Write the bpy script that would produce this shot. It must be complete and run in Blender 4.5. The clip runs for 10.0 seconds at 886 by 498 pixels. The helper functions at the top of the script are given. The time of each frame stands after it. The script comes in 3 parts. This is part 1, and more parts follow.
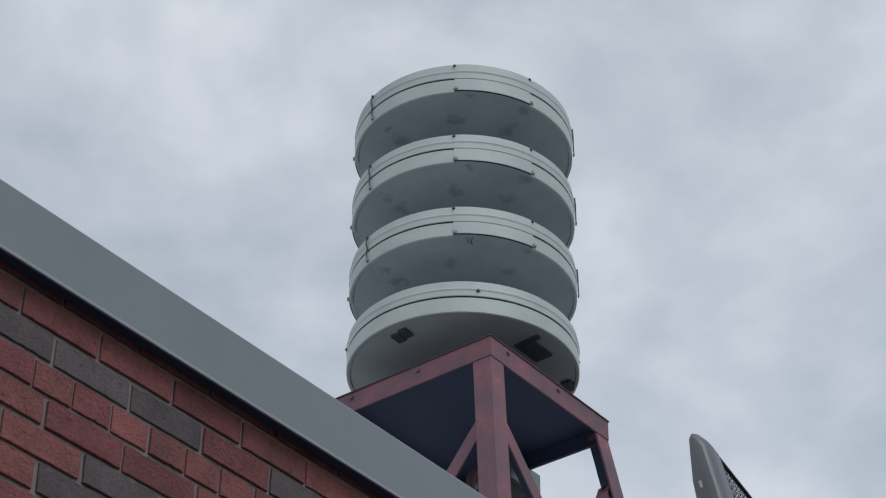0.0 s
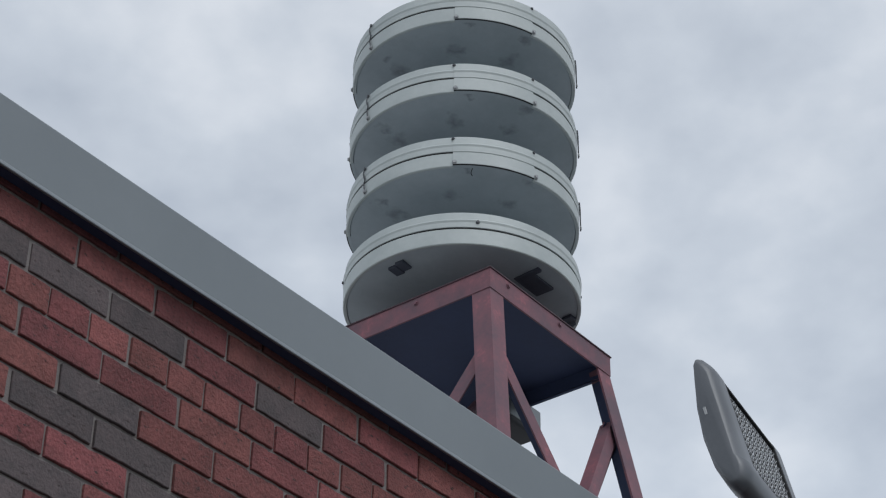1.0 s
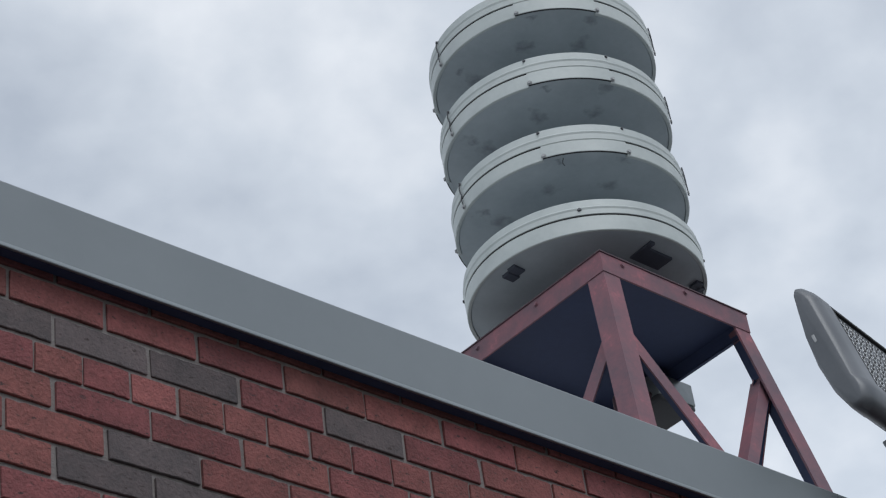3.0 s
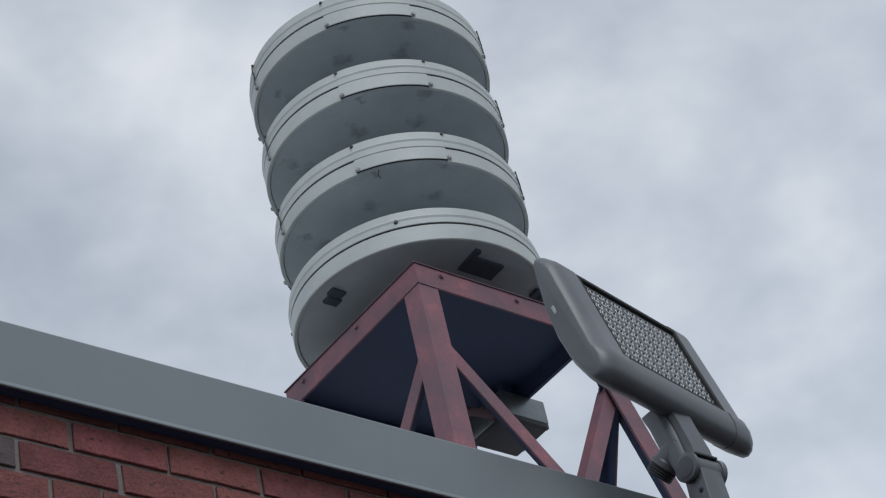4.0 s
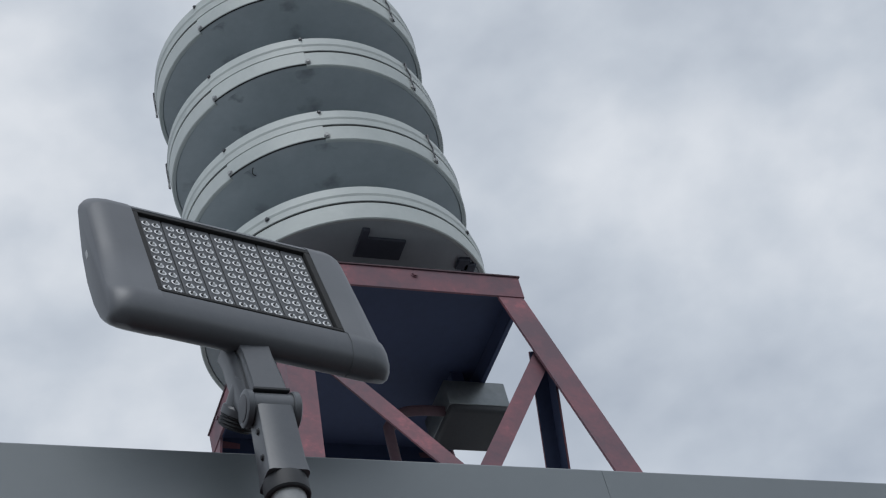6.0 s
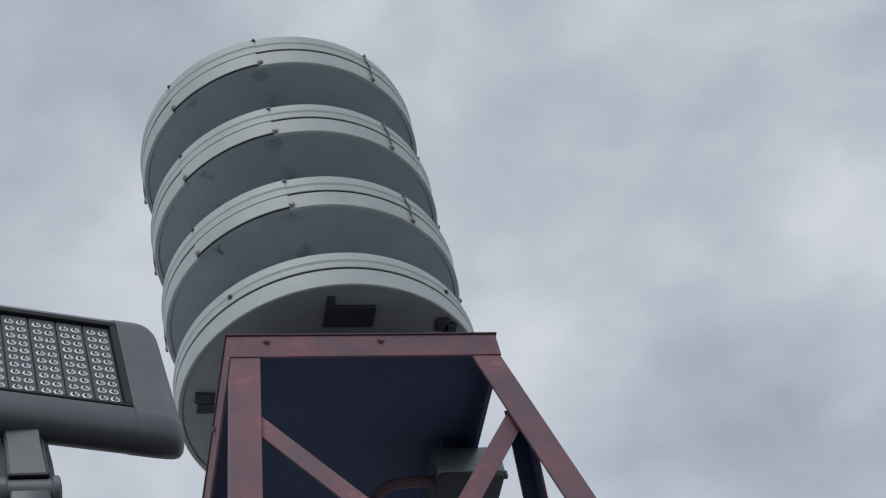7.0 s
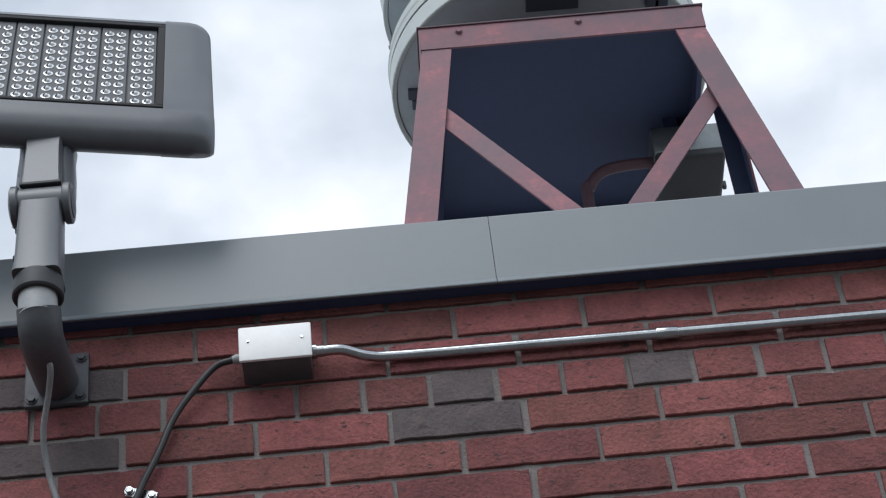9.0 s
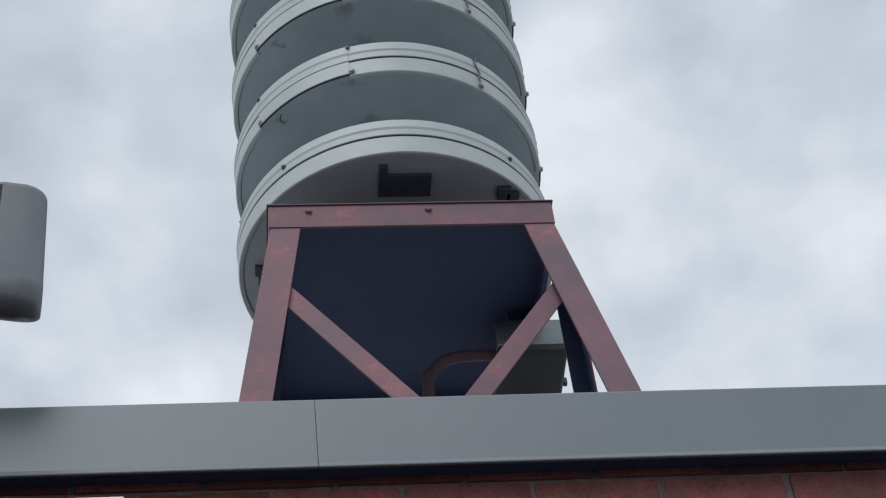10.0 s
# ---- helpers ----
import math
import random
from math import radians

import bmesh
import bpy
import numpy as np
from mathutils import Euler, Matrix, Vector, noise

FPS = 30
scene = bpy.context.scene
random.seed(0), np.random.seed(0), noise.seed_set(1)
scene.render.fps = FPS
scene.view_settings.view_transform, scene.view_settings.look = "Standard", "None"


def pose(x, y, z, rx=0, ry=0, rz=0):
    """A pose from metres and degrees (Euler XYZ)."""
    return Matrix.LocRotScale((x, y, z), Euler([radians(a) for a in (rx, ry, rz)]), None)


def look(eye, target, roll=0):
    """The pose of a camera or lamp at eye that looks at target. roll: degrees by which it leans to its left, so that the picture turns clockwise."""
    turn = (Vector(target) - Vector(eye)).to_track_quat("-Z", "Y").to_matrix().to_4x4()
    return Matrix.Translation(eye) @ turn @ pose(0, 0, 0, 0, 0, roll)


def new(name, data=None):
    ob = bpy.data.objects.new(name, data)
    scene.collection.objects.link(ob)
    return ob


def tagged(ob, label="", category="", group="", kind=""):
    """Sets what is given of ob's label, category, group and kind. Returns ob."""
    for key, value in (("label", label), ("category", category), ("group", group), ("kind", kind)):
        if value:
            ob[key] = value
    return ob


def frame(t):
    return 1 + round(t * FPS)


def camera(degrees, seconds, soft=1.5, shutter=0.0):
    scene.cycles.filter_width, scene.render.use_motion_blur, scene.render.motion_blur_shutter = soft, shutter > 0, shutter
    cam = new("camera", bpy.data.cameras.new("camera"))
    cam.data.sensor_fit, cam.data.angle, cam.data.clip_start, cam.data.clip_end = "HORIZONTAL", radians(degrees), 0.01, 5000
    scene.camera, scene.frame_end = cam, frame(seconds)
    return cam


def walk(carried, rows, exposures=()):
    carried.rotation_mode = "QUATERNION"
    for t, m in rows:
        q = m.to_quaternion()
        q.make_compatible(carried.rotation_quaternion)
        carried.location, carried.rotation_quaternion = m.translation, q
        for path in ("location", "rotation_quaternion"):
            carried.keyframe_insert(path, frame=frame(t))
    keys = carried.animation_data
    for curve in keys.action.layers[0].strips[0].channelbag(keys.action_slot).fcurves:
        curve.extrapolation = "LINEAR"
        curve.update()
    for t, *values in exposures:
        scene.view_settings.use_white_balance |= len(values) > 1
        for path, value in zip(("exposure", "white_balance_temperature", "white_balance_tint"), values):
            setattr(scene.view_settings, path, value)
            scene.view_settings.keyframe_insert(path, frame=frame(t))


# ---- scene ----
cam = camera(23.2, 10.0, soft=1.2)
PATH = [
    (0, (-2.323, -2.66, 1.415), (-1.046, -1.659, 2.584), 0.6),
    (0.3, (-2.218, -2.619, 1.446), (-0.931, -1.628, 2.612), 0.7),
    (0.5, (-2.172, -2.595, 1.454), (-0.882, -1.6, 2.613), 0.7),
    (1, (-2.146, -2.544, 1.44), (-0.853, -1.527, 2.578), 0.9),
    (1.2, (-2.142, -2.523, 1.441), (-0.851, -1.5, 2.574), 0.65),
    (1.5, (-2.136, -2.506, 1.442), (-0.849, -1.468, 2.566), 0.2),
    (2, (-2.134, -2.506, 1.422), (-0.865, -1.441, 2.543), -1.3),
    (3.3, (-1.595, -2.717, 1.41), (-0.473, -1.568, 2.603), -11.4),
    (3.5, (-1.397, -2.734, 1.402), (-0.291, -1.583, 2.607), -12.7),
    (4, (-0.88, -2.712, 1.43), (0.229, -1.604, 2.67), -13.5),
    (4.2, (-0.688, -2.726, 1.444), (0.418, -1.627, 2.696), -13.65),
    (4.5, (-0.381, -2.752, 1.453), (0.687, -1.643, 2.73), -13.7),
    (4.8, (-0.045, -2.749, 1.434), (0.967, -1.603, 2.723), -14.2),
    (5, (0.115, -2.772, 1.431), (1.089, -1.6, 2.726), -14.5),
    (6.3, (1.483, -2.763, 1.455), (2.128, -1.505, 2.87), -17.2),
    (6.5, (1.655, -2.755, 1.476), (2.259, -1.502, 2.913), -17.4),
    (7, (1.994, -2.716, 1.473), (2.503, -1.461, 2.945), -16.5),
    (7.5, (2.312, -2.711, 1.487), (2.709, -1.427, 2.968), -14.8),
    (7.8, (2.45, -2.664, 1.487), (2.775, -1.347, 2.957), -13.1),
    (8, (2.522, -2.64, 1.486), (2.787, -1.293, 2.941), -12.2),
    (8.2, (2.583, -2.668, 1.457), (2.790, -1.290, 2.890), -10.5),
    (8.5, (2.65, -2.626, 1.478), (2.751, -1.178, 2.854), -8.6),
    (8.8, (2.698, -2.627, 1.478), (2.761, -1.144, 2.818), -7.3),
    (9, (2.716, -2.633, 1.47), (2.79, -1.147, 2.807), -7.0),
    (9.2, (2.741, -2.636, 1.487), (2.848, -1.167, 2.839), -7.1),
    (9.5, (2.75, -2.629, 1.498), (2.9, -1.194, 2.884), -7.3),
    (9.7, (2.756, -2.590, 1.520), (2.943, -1.196, 2.941), -7.6),
    (10, (2.766, -2.616, 1.49), (2.978, -1.25, 2.935), -7.5),
]
walk(cam, [(t, look(eye, target, roll)) for t, eye, target, roll in PATH],
     [(0, -0.05), (0.3, -0.18), (0.6, -0.15), (1, 0.05), (1.5, 0.2), (2, 0.22), (3.5, 0.15), (3.9, 0.08), (4.2, -0.1), (4.5, -0.12), (6.3, 0.0), (7, -0.16), (7.6, -0.27), (8, -0.15), (8.5, 0.2), (8.8, 0.5), (9.2, 0.55), (9.7, 0.33), (10, 0.12)])

# ---- world and light ----
world = bpy.data.worlds.new("overcast_sky")
scene.world = world
world.use_nodes = True
wn, wl = world.node_tree.nodes, world.node_tree.links
wn.clear()
w_out = wn.new("ShaderNodeOutputWorld")
w_sky = wn.new("ShaderNodeTexSky")
w_sky.sky_type, w_sky.sun_disc = "NISHITA", False
w_sky.sun_elevation, w_sky.sun_rotation = radians(53), radians(202)
w_bg = wn.new("ShaderNodeBackground")
w_bg.inputs["Strength"].default_value = 0.05
wl.new(w_sky.outputs[0], w_bg.inputs["Color"])
w_cloud = wn.new("ShaderNodeBackground")
w_cloud.inputs["Strength"].default_value = 0.80
w_tc = wn.new("ShaderNodeTexCoord")
w_map = wn.new("ShaderNodeMapping")
w_map.inputs["Scale"].default_value = (1.0, 1.0, 1.5)
w_map.inputs["Location"].default_value = (0.33, 0.1, 0.4)
wl.new(w_tc.outputs["Generated"], w_map.inputs["Vector"])
w_n1 = wn.new("ShaderNodeTexNoise")
w_n1.inputs["Scale"].default_value, w_n1.inputs["Detail"].default_value, w_n1.inputs["Roughness"].default_value = 6.0, 4, 0.5
w_n1.inputs["Distortion"].default_value = 0.25
w_n2 = wn.new("ShaderNodeTexNoise")
w_n2.inputs["Scale"].default_value, w_n2.inputs["Detail"].default_value, w_n2.inputs["Roughness"].default_value = 17.0, 5, 0.5
for n in (w_n1, w_n2):
    wl.new(w_map.outputs[0], n.inputs["Vector"])
w_mix = wn.new("ShaderNodeMix")
w_mix.data_type = "FLOAT"
w_mix.inputs["Factor"].default_value = 0.33
wl.new(w_n1.outputs["Fac"], w_mix.inputs["A"])
wl.new(w_n2.outputs["Fac"], w_mix.inputs["B"])
w_ramp = wn.new("ShaderNodeValToRGB")
els = w_ramp.color_ramp.elements
els[0].position, els[0].color = 0.34, (0.44, 0.472, 0.506, 1)
els[1].position, els[1].color = 0.68, (0.86, 0.875, 0.878, 1)
e = els.new(0.50)
e.color = (0.614, 0.648, 0.675, 1)
wl.new(w_mix.outputs["Result"], w_ramp.inputs[0])
wl.new(w_ramp.outputs[0], w_cloud.inputs["Color"])
w_add = wn.new("ShaderNodeAddShader")
wl.new(w_bg.outputs[0], w_add.inputs[0])
wl.new(w_cloud.outputs[0], w_add.inputs[1])
wl.new(w_add.outputs[0], w_out.inputs["Surface"])

sun = new("sun", bpy.data.lights.new("sun", "SUN"))
sun.data.energy, sun.data.angle, sun.data.color = 1.15, radians(36), (0.95, 0.98, 1.0)
sun.matrix_world = look((-3, -7.4, 10.5), (0, 0, 0))


# ---- materials ----
def material(name, low, high, rough=0.6, metal=0.0, grain=60.0, stain=3.0, bump=0.15, spread=0.0, third=None, rough_var=0.12, depth=0.002, fine_share=0.4, hues=(0.494, 0.506), island=False, edges=(0.34, 0.66, 0.78)):
    """Two-scale procedural surface: coarse stains and fine grain between two colours, with fine relief."""
    m = bpy.data.materials.new(name)
    m.use_nodes = True
    nt, ln = m.node_tree.nodes, m.node_tree.links
    bsdf = nt["Principled BSDF"]
    tc = nt.new("ShaderNodeTexCoord")
    big = nt.new("ShaderNodeTexNoise")
    big.inputs["Scale"].default_value, big.inputs["Detail"].default_value, big.inputs["Roughness"].default_value = stain, 6, 0.62
    fine = nt.new("ShaderNodeTexNoise")
    fine.inputs["Scale"].default_value, fine.inputs["Detail"].default_value, fine.inputs["Roughness"].default_value = grain, 4, 0.6
    vec = tc.outputs["Object"]
    if spread:
        info = nt.new("ShaderNodeNewGeometry" if island else "ShaderNodeObjectInfo")
        chance = info.outputs["Random Per Island" if island else "Random"]
        off = nt.new("ShaderNodeVectorMath")
        off.operation = "MULTIPLY_ADD"
        comb = nt.new("ShaderNodeCombineXYZ")
        for i in range(3):
            ln.new(chance, comb.inputs[i])
        off.inputs[1].default_value = (37, 53, 71)
        ln.new(comb.outputs[0], off.inputs[0])
        ln.new(vec, off.inputs[2])
        vec = off.outputs[0]
    ln.new(vec, big.inputs["Vector"])
    ln.new(vec, fine.inputs["Vector"])
    mixf = nt.new("ShaderNodeMix")
    mixf.data_type = "FLOAT"
    mixf.inputs["Factor"].default_value = fine_share
    ln.new(big.outputs["Fac"], mixf.inputs["A"])
    ln.new(fine.outputs["Fac"], mixf.inputs["B"])
    fac = mixf.outputs["Result"]
    ramp = nt.new("ShaderNodeValToRGB")
    ramp.color_ramp.elements[0].position, ramp.color_ramp.elements[1].position = edges[:2]
    ramp.color_ramp.elements[0].color, ramp.color_ramp.elements[1].color = (*low, 1), (*high, 1)
    if third:
        el = ramp.color_ramp.elements.new(edges[2])
        el.color = (*third, 1)
    ln.new(fac, ramp.inputs[0])
    colour = ramp.outputs[0]
    if spread:
        hsv = nt.new("ShaderNodeHueSaturation")
        rng = nt.new("ShaderNodeMapRange")
        rng.inputs["To Min"].default_value, rng.inputs["To Max"].default_value = 1 - spread, 1 + spread
        ln.new(chance, rng.inputs["Value"])
        ln.new(rng.outputs[0], hsv.inputs["Value"])
        hue = nt.new("ShaderNodeMapRange")
        hue.inputs["To Min"].default_value, hue.inputs["To Max"].default_value = hues
        frac = nt.new("ShaderNodeMath")
        frac.operation = "FRACT"
        mul = nt.new("ShaderNodeMath")
        mul.operation = "MULTIPLY"
        mul.inputs[1].default_value = 17.3
        ln.new(chance, mul.inputs[0])
        ln.new(mul.outputs[0], frac.inputs[0])
        ln.new(frac.outputs[0], hue.inputs["Value"])
        ln.new(hue.outputs[0], hsv.inputs["Hue"])
        ln.new(colour, hsv.inputs["Color"])
        colour = hsv.outputs[0]
    ln.new(colour, bsdf.inputs["Base Color"])
    rr = nt.new("ShaderNodeMapRange")
    rr.inputs["To Min"].default_value, rr.inputs["To Max"].default_value = max(0.05, rough - rough_var), min(1, rough + rough_var)
    ln.new(fac, rr.inputs["Value"])
    ln.new(rr.outputs[0], bsdf.inputs["Roughness"])
    bsdf.inputs["Metallic"].default_value = metal
    b = nt.new("ShaderNodeBump")
    b.inputs["Strength"].default_value, b.inputs["Distance"].default_value = bump, depth
    ln.new(fine.outputs["Fac"], b.inputs["Height"])
    ln.new(b.outputs[0], bsdf.inputs["Normal"])
    return m


M_BRICK = material("red_brick", (0.106, 0.034, 0.031), (0.242, 0.080, 0.073), 0.88, 0, 150, 16, 0.75, 0.24, rough_var=0.08, depth=0.006, fine_share=0.45, hues=(0.490, 0.503))
M_BRICK_FAR = material("red_brick_courses", (0.106, 0.034, 0.031), (0.242, 0.080, 0.073), 0.88, 0, 150, 16, 0.55, 0.24, rough_var=0.08, depth=0.006, fine_share=0.45, hues=(0.490, 0.503), island=True)
M_BRICK_DARK = material("flashed_brick", (0.055, 0.046, 0.048), (0.118, 0.090, 0.090), 0.85, 0, 150, 16, 0.55, 0.20, rough_var=0.08, depth=0.006)


def add_pits(m, size=70.0, share=0.33):
    """Small dark pits and scratches, drawn out along the brick's height, with relief."""
    nt, ln = m.node_tree.nodes, m.node_tree.links
    bsdf = nt["Principled BSDF"]
    source = bsdf.inputs["Base Color"].links[0].from_socket
    geo = nt.new("ShaderNodeNewGeometry")
    sc = nt.new("ShaderNodeVectorMath")
    sc.operation = "MULTIPLY"
    sc.inputs[1].default_value = (0.7, 1.0, 1.5)
    ln.new(geo.outputs["Position"], sc.inputs[0])
    n = nt.new("ShaderNodeTexNoise")
    n.inputs["Scale"].default_value, n.inputs["Detail"].default_value, n.inputs["Roughness"].default_value = size, 5, 0.7
    ln.new(sc.outputs[0], n.inputs["Vector"])
    k = nt.new("ShaderNodeMapRange")
    k.inputs["From Min"].default_value, k.inputs["From Max"].default_value = share + 0.08, share
    ln.new(n.outputs["Fac"], k.inputs["Value"])
    mix = nt.new("ShaderNodeMix")
    mix.data_type = "RGBA"
    mix.inputs["B"].default_value = (0.035, 0.022, 0.022, 1)
    ln.new(k.outputs[0], mix.inputs["Factor"])
    ln.new(source, mix.inputs["A"])
    ln.new(mix.outputs["Result"], bsdf.inputs["Base Color"])


for brick_material in (M_BRICK, M_BRICK_FAR, M_BRICK_DARK):
    add_pits(brick_material)
M_MORTAR = material("mortar", (0.130, 0.113, 0.107), (0.240, 0.218, 0.210), 0.95, 0, 220, 5, 0.7, depth=0.004)
M_COPING = material("grey_coated_metal", (0.150, 0.170, 0.182), (0.182, 0.203, 0.216), 0.38, 0.0, 60, 1.3, 0.02, fine_share=0.08)
M_ROOF = material("roof_membrane", (0.34, 0.34, 0.34), (0.45, 0.45, 0.445), 0.9, 0, 120, 1.5, 0.4)
M_ASPHALT = material("asphalt", (0.080, 0.080, 0.080), (0.135, 0.134, 0.132), 0.92, 0, 200, 0.8, 0.6)
M_WALL = material("painted_block", (0.25, 0.10, 0.08), (0.32, 0.14, 0.11), 0.9, 0, 60, 2, 0.3)
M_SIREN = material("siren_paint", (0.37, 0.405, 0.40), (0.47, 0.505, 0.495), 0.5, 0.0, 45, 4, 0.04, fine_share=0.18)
# siren paint again, darker and bluer: underside shade put into the colour
M_SIREN_SHADED = material("shaded_siren_paint", (0.31, 0.352, 0.374), (0.40, 0.445, 0.468), 0.6, 0.0, 40, 4.2, 0.05, fine_share=0.2)
M_SHADED_STAINED = material("shaded_stained_siren_paint", (0.31, 0.352, 0.374), (0.40, 0.445, 0.468), 0.6, 0.0, 40, 4.2, 0.05, fine_share=0.2)


def add_stains(m, spots):
    """Dark grime marks of uneven outline round the given places of the underside."""
    nt, ln = m.node_tree.nodes, m.node_tree.links
    bsdf = nt["Principled BSDF"]
    source = bsdf.inputs["Base Color"].links[0].from_socket
    tc = nt.new("ShaderNodeTexCoord")
    wob = nt.new("ShaderNodeTexNoise")
    wob.inputs["Scale"].default_value, wob.inputs["Detail"].default_value = 22, 3
    ln.new(tc.outputs["Object"], wob.inputs["Vector"])
    shift = nt.new("ShaderNodeVectorMath")
    shift.operation = "MULTIPLY_ADD"
    shift.inputs[1].default_value = (0.11, 0.11, 0)
    ln.new(wob.outputs["Color"], shift.inputs[0])
    ln.new(tc.outputs["Object"], shift.inputs[2])
    flat = nt.new("ShaderNodeVectorMath")
    flat.operation = "MULTIPLY"
    flat.inputs[1].default_value = (1, 1, 0)
    ln.new(shift.outputs[0], flat.inputs[0])
    total = None
    for x, y, r in spots:
        d = nt.new("ShaderNodeVectorMath")
        d.operation = "DISTANCE"
        d.inputs[1].default_value = (x + 0.055, y + 0.055, 0)
        ln.new(flat.outputs[0], d.inputs[0])
        k = nt.new("ShaderNodeMapRange")
        k.inputs["From Min"].default_value, k.inputs["From Max"].default_value = r * 0.1, r * 1.15
        k.inputs["To Min"].default_value, k.inputs["To Max"].default_value = 0.42, 0.0
        ln.new(d.outputs["Value"], k.inputs["Value"])
        if total is None:
            total = k.outputs[0]
        else:
            mx = nt.new("ShaderNodeMath")
            mx.operation = "MAXIMUM"
            ln.new(total, mx.inputs[0])
            ln.new(k.outputs[0], mx.inputs[1])
            total = mx.outputs[0]
    mix = nt.new("ShaderNodeMix")
    mix.data_type = "RGBA"
    mix.inputs["B"].default_value = (0.045, 0.05, 0.055, 1)
    ln.new(total, mix.inputs["Factor"])
    ln.new(source, mix.inputs["A"])
    ln.new(mix.outputs["Result"], bsdf.inputs["Base Color"])


add_stains(M_SHADED_STAINED, ((-0.065, -0.275, 0.034), (-0.24, -0.135, 0.036), (-0.275, 0.11, 0.042), (-0.12, -0.405, 0.030), (-0.36, 0.11, 0.026), (-0.32, -0.27, 0.018)))
M_GAP = material("black_gasket_and_shade", (0.010, 0.010, 0.011), (0.02, 0.02, 0.021), 0.8, 0, 80, 6, 0.1)
M_RED = material("red_oxide_paint", (0.112, 0.064, 0.082), (0.190, 0.078, 0.096), 0.6, 0.0, 70, 4.5, 0.12, third=(0.36, 0.115, 0.135), fine_share=0.2, edges=(0.42, 0.57, 0.68))
# dark navy: shade under the deck and inside the stand put into colour
M_DECK_SHADE = material("dark_deck_and_shade", (0.022, 0.033, 0.076), (0.034, 0.049, 0.106), 0.7, 0, 40, 3, 0.1)
M_GREY = material("grey_powder_coat", (0.078, 0.084, 0.094), (0.112, 0.119, 0.130), 0.40, 0.1, 130, 4, 0.05, fine_share=0.15)
M_DGREY = material("dark_grey_casting", (0.045, 0.048, 0.055), (0.075, 0.079, 0.088), 0.5, 0.1, 110, 5, 0.12)
M_LGREY = material("light_grey_sleeve", (0.27, 0.28, 0.285), (0.36, 0.365, 0.37), 0.5, 0.1, 90, 5, 0.08)
M_LEDPLATE = material("led_board", (0.056, 0.060, 0.067), (0.080, 0.085, 0.093), 0.55, 0, 90, 7, 0.05)
M_BOXWHITE = material("white_cover_paint", (0.70, 0.70, 0.69), (0.80, 0.80, 0.79), 0.5, 0, 70, 6, 0.05)
M_BOXGREY = material("grey_box_body", (0.060, 0.063, 0.068), (0.090, 0.094, 0.10), 0.5, 0.2, 70, 6, 0.06)
M_STEEL = material("galvanised_steel", (0.30, 0.31, 0.32), (0.44, 0.45, 0.46), 0.20, 1.0, 160, 14, 0.08)
M_CABLE = material("black_cable", (0.012, 0.012, 0.013), (0.028, 0.028, 0.03), 0.5, 0, 90, 9, 0.1)
M_CORD = material("grey_cord", (0.16, 0.165, 0.17), (0.25, 0.255, 0.26), 0.5, 0, 90, 9, 0.1)
M_CABINET = material("weathered_aluminium", (0.13, 0.145, 0.15), (0.22, 0.235, 0.24), 0.38, 0.7, 40, 5, 0.06, fine_share=0.2)
M_HATCH = material("hatch_shadow_grey", (0.045, 0.053, 0.074), (0.070, 0.080, 0.108), 0.7, 0, 50, 6, 0.1)
M_PIPE = material("dark_maroon_paint", (0.045, 0.022, 0.030), (0.075, 0.034, 0.045), 0.6, 0, 60, 6, 0.1)
M_RUBBER_SHADE = material("black_rubber_and_shade", (0.014, 0.015, 0.018), (0.026, 0.028, 0.032), 0.6, 0, 90, 8, 0.1)
M_LENS = bpy.data.materials.new("led_lens")
M_LENS.use_nodes = True
lens_bsdf = M_LENS.node_tree.nodes["Principled BSDF"]
lens_bsdf.inputs["Base Color"].default_value = (0.74, 0.75, 0.76, 1)
lens_bsdf.inputs["Roughness"].default_value = 0.14
lens_bsdf.inputs["Metallic"].default_value = 0.15
lens_bsdf.inputs["Coat Weight"].default_value = 0.6


# ---- builders ----
def finish(name, bm, mat, smooth=False):
    bmesh.ops.recalc_face_normals(bm, faces=bm.faces)
    me = bpy.data.meshes.new(name)
    bm.to_mesh(me)
    bm.free()
    me.materials.append(mat)
    if smooth:
        for p in me.polygons:
            p.use_smooth = True
        me.set_sharp_from_angle(angle=radians(38 if smooth is True else smooth))
    return me


def part(name, bm, mat, parent, label="", smooth=True):
    """One mesh object under a thing or a part, in the thing's own coordinates."""
    ob = new(name, finish(name, bm, mat, smooth))
    ob.parent = parent
    if label:
        ob["label"] = label
    return ob


def thing(name, label, category, group="", kind="", at=(0, 0, 0)):
    ob = new(name)
    ob.empty_display_size = 0.1
    ob.location = at
    return tagged(ob, label, category, group, kind)


def box(bm, lo, hi, bevel=0.0, seg=2, m=None):
    """An upright box between two corners, its edges rounded, placed by m."""
    lo, hi = Vector(lo), Vector(hi)
    r = bmesh.ops.create_cube(bm, size=1.0)
    vs = r["verts"]
    for v in vs:
        v.co = Vector((lo[i] + (v.co[i] + 0.5) * (hi[i] - lo[i]) for i in range(3)))
    if bevel:
        es = list({e for v in vs for e in v.link_edges})
        b = bmesh.ops.bevel(bm, geom=es, offset=bevel, segments=seg, affect="EDGES", profile=0.5)
        vs = list({v for f in b["faces"] for v in f.verts} | {v for v in vs if v.is_valid})
    if m is not None:
        for v in vs:
            v.co = m @ v.co
    return vs


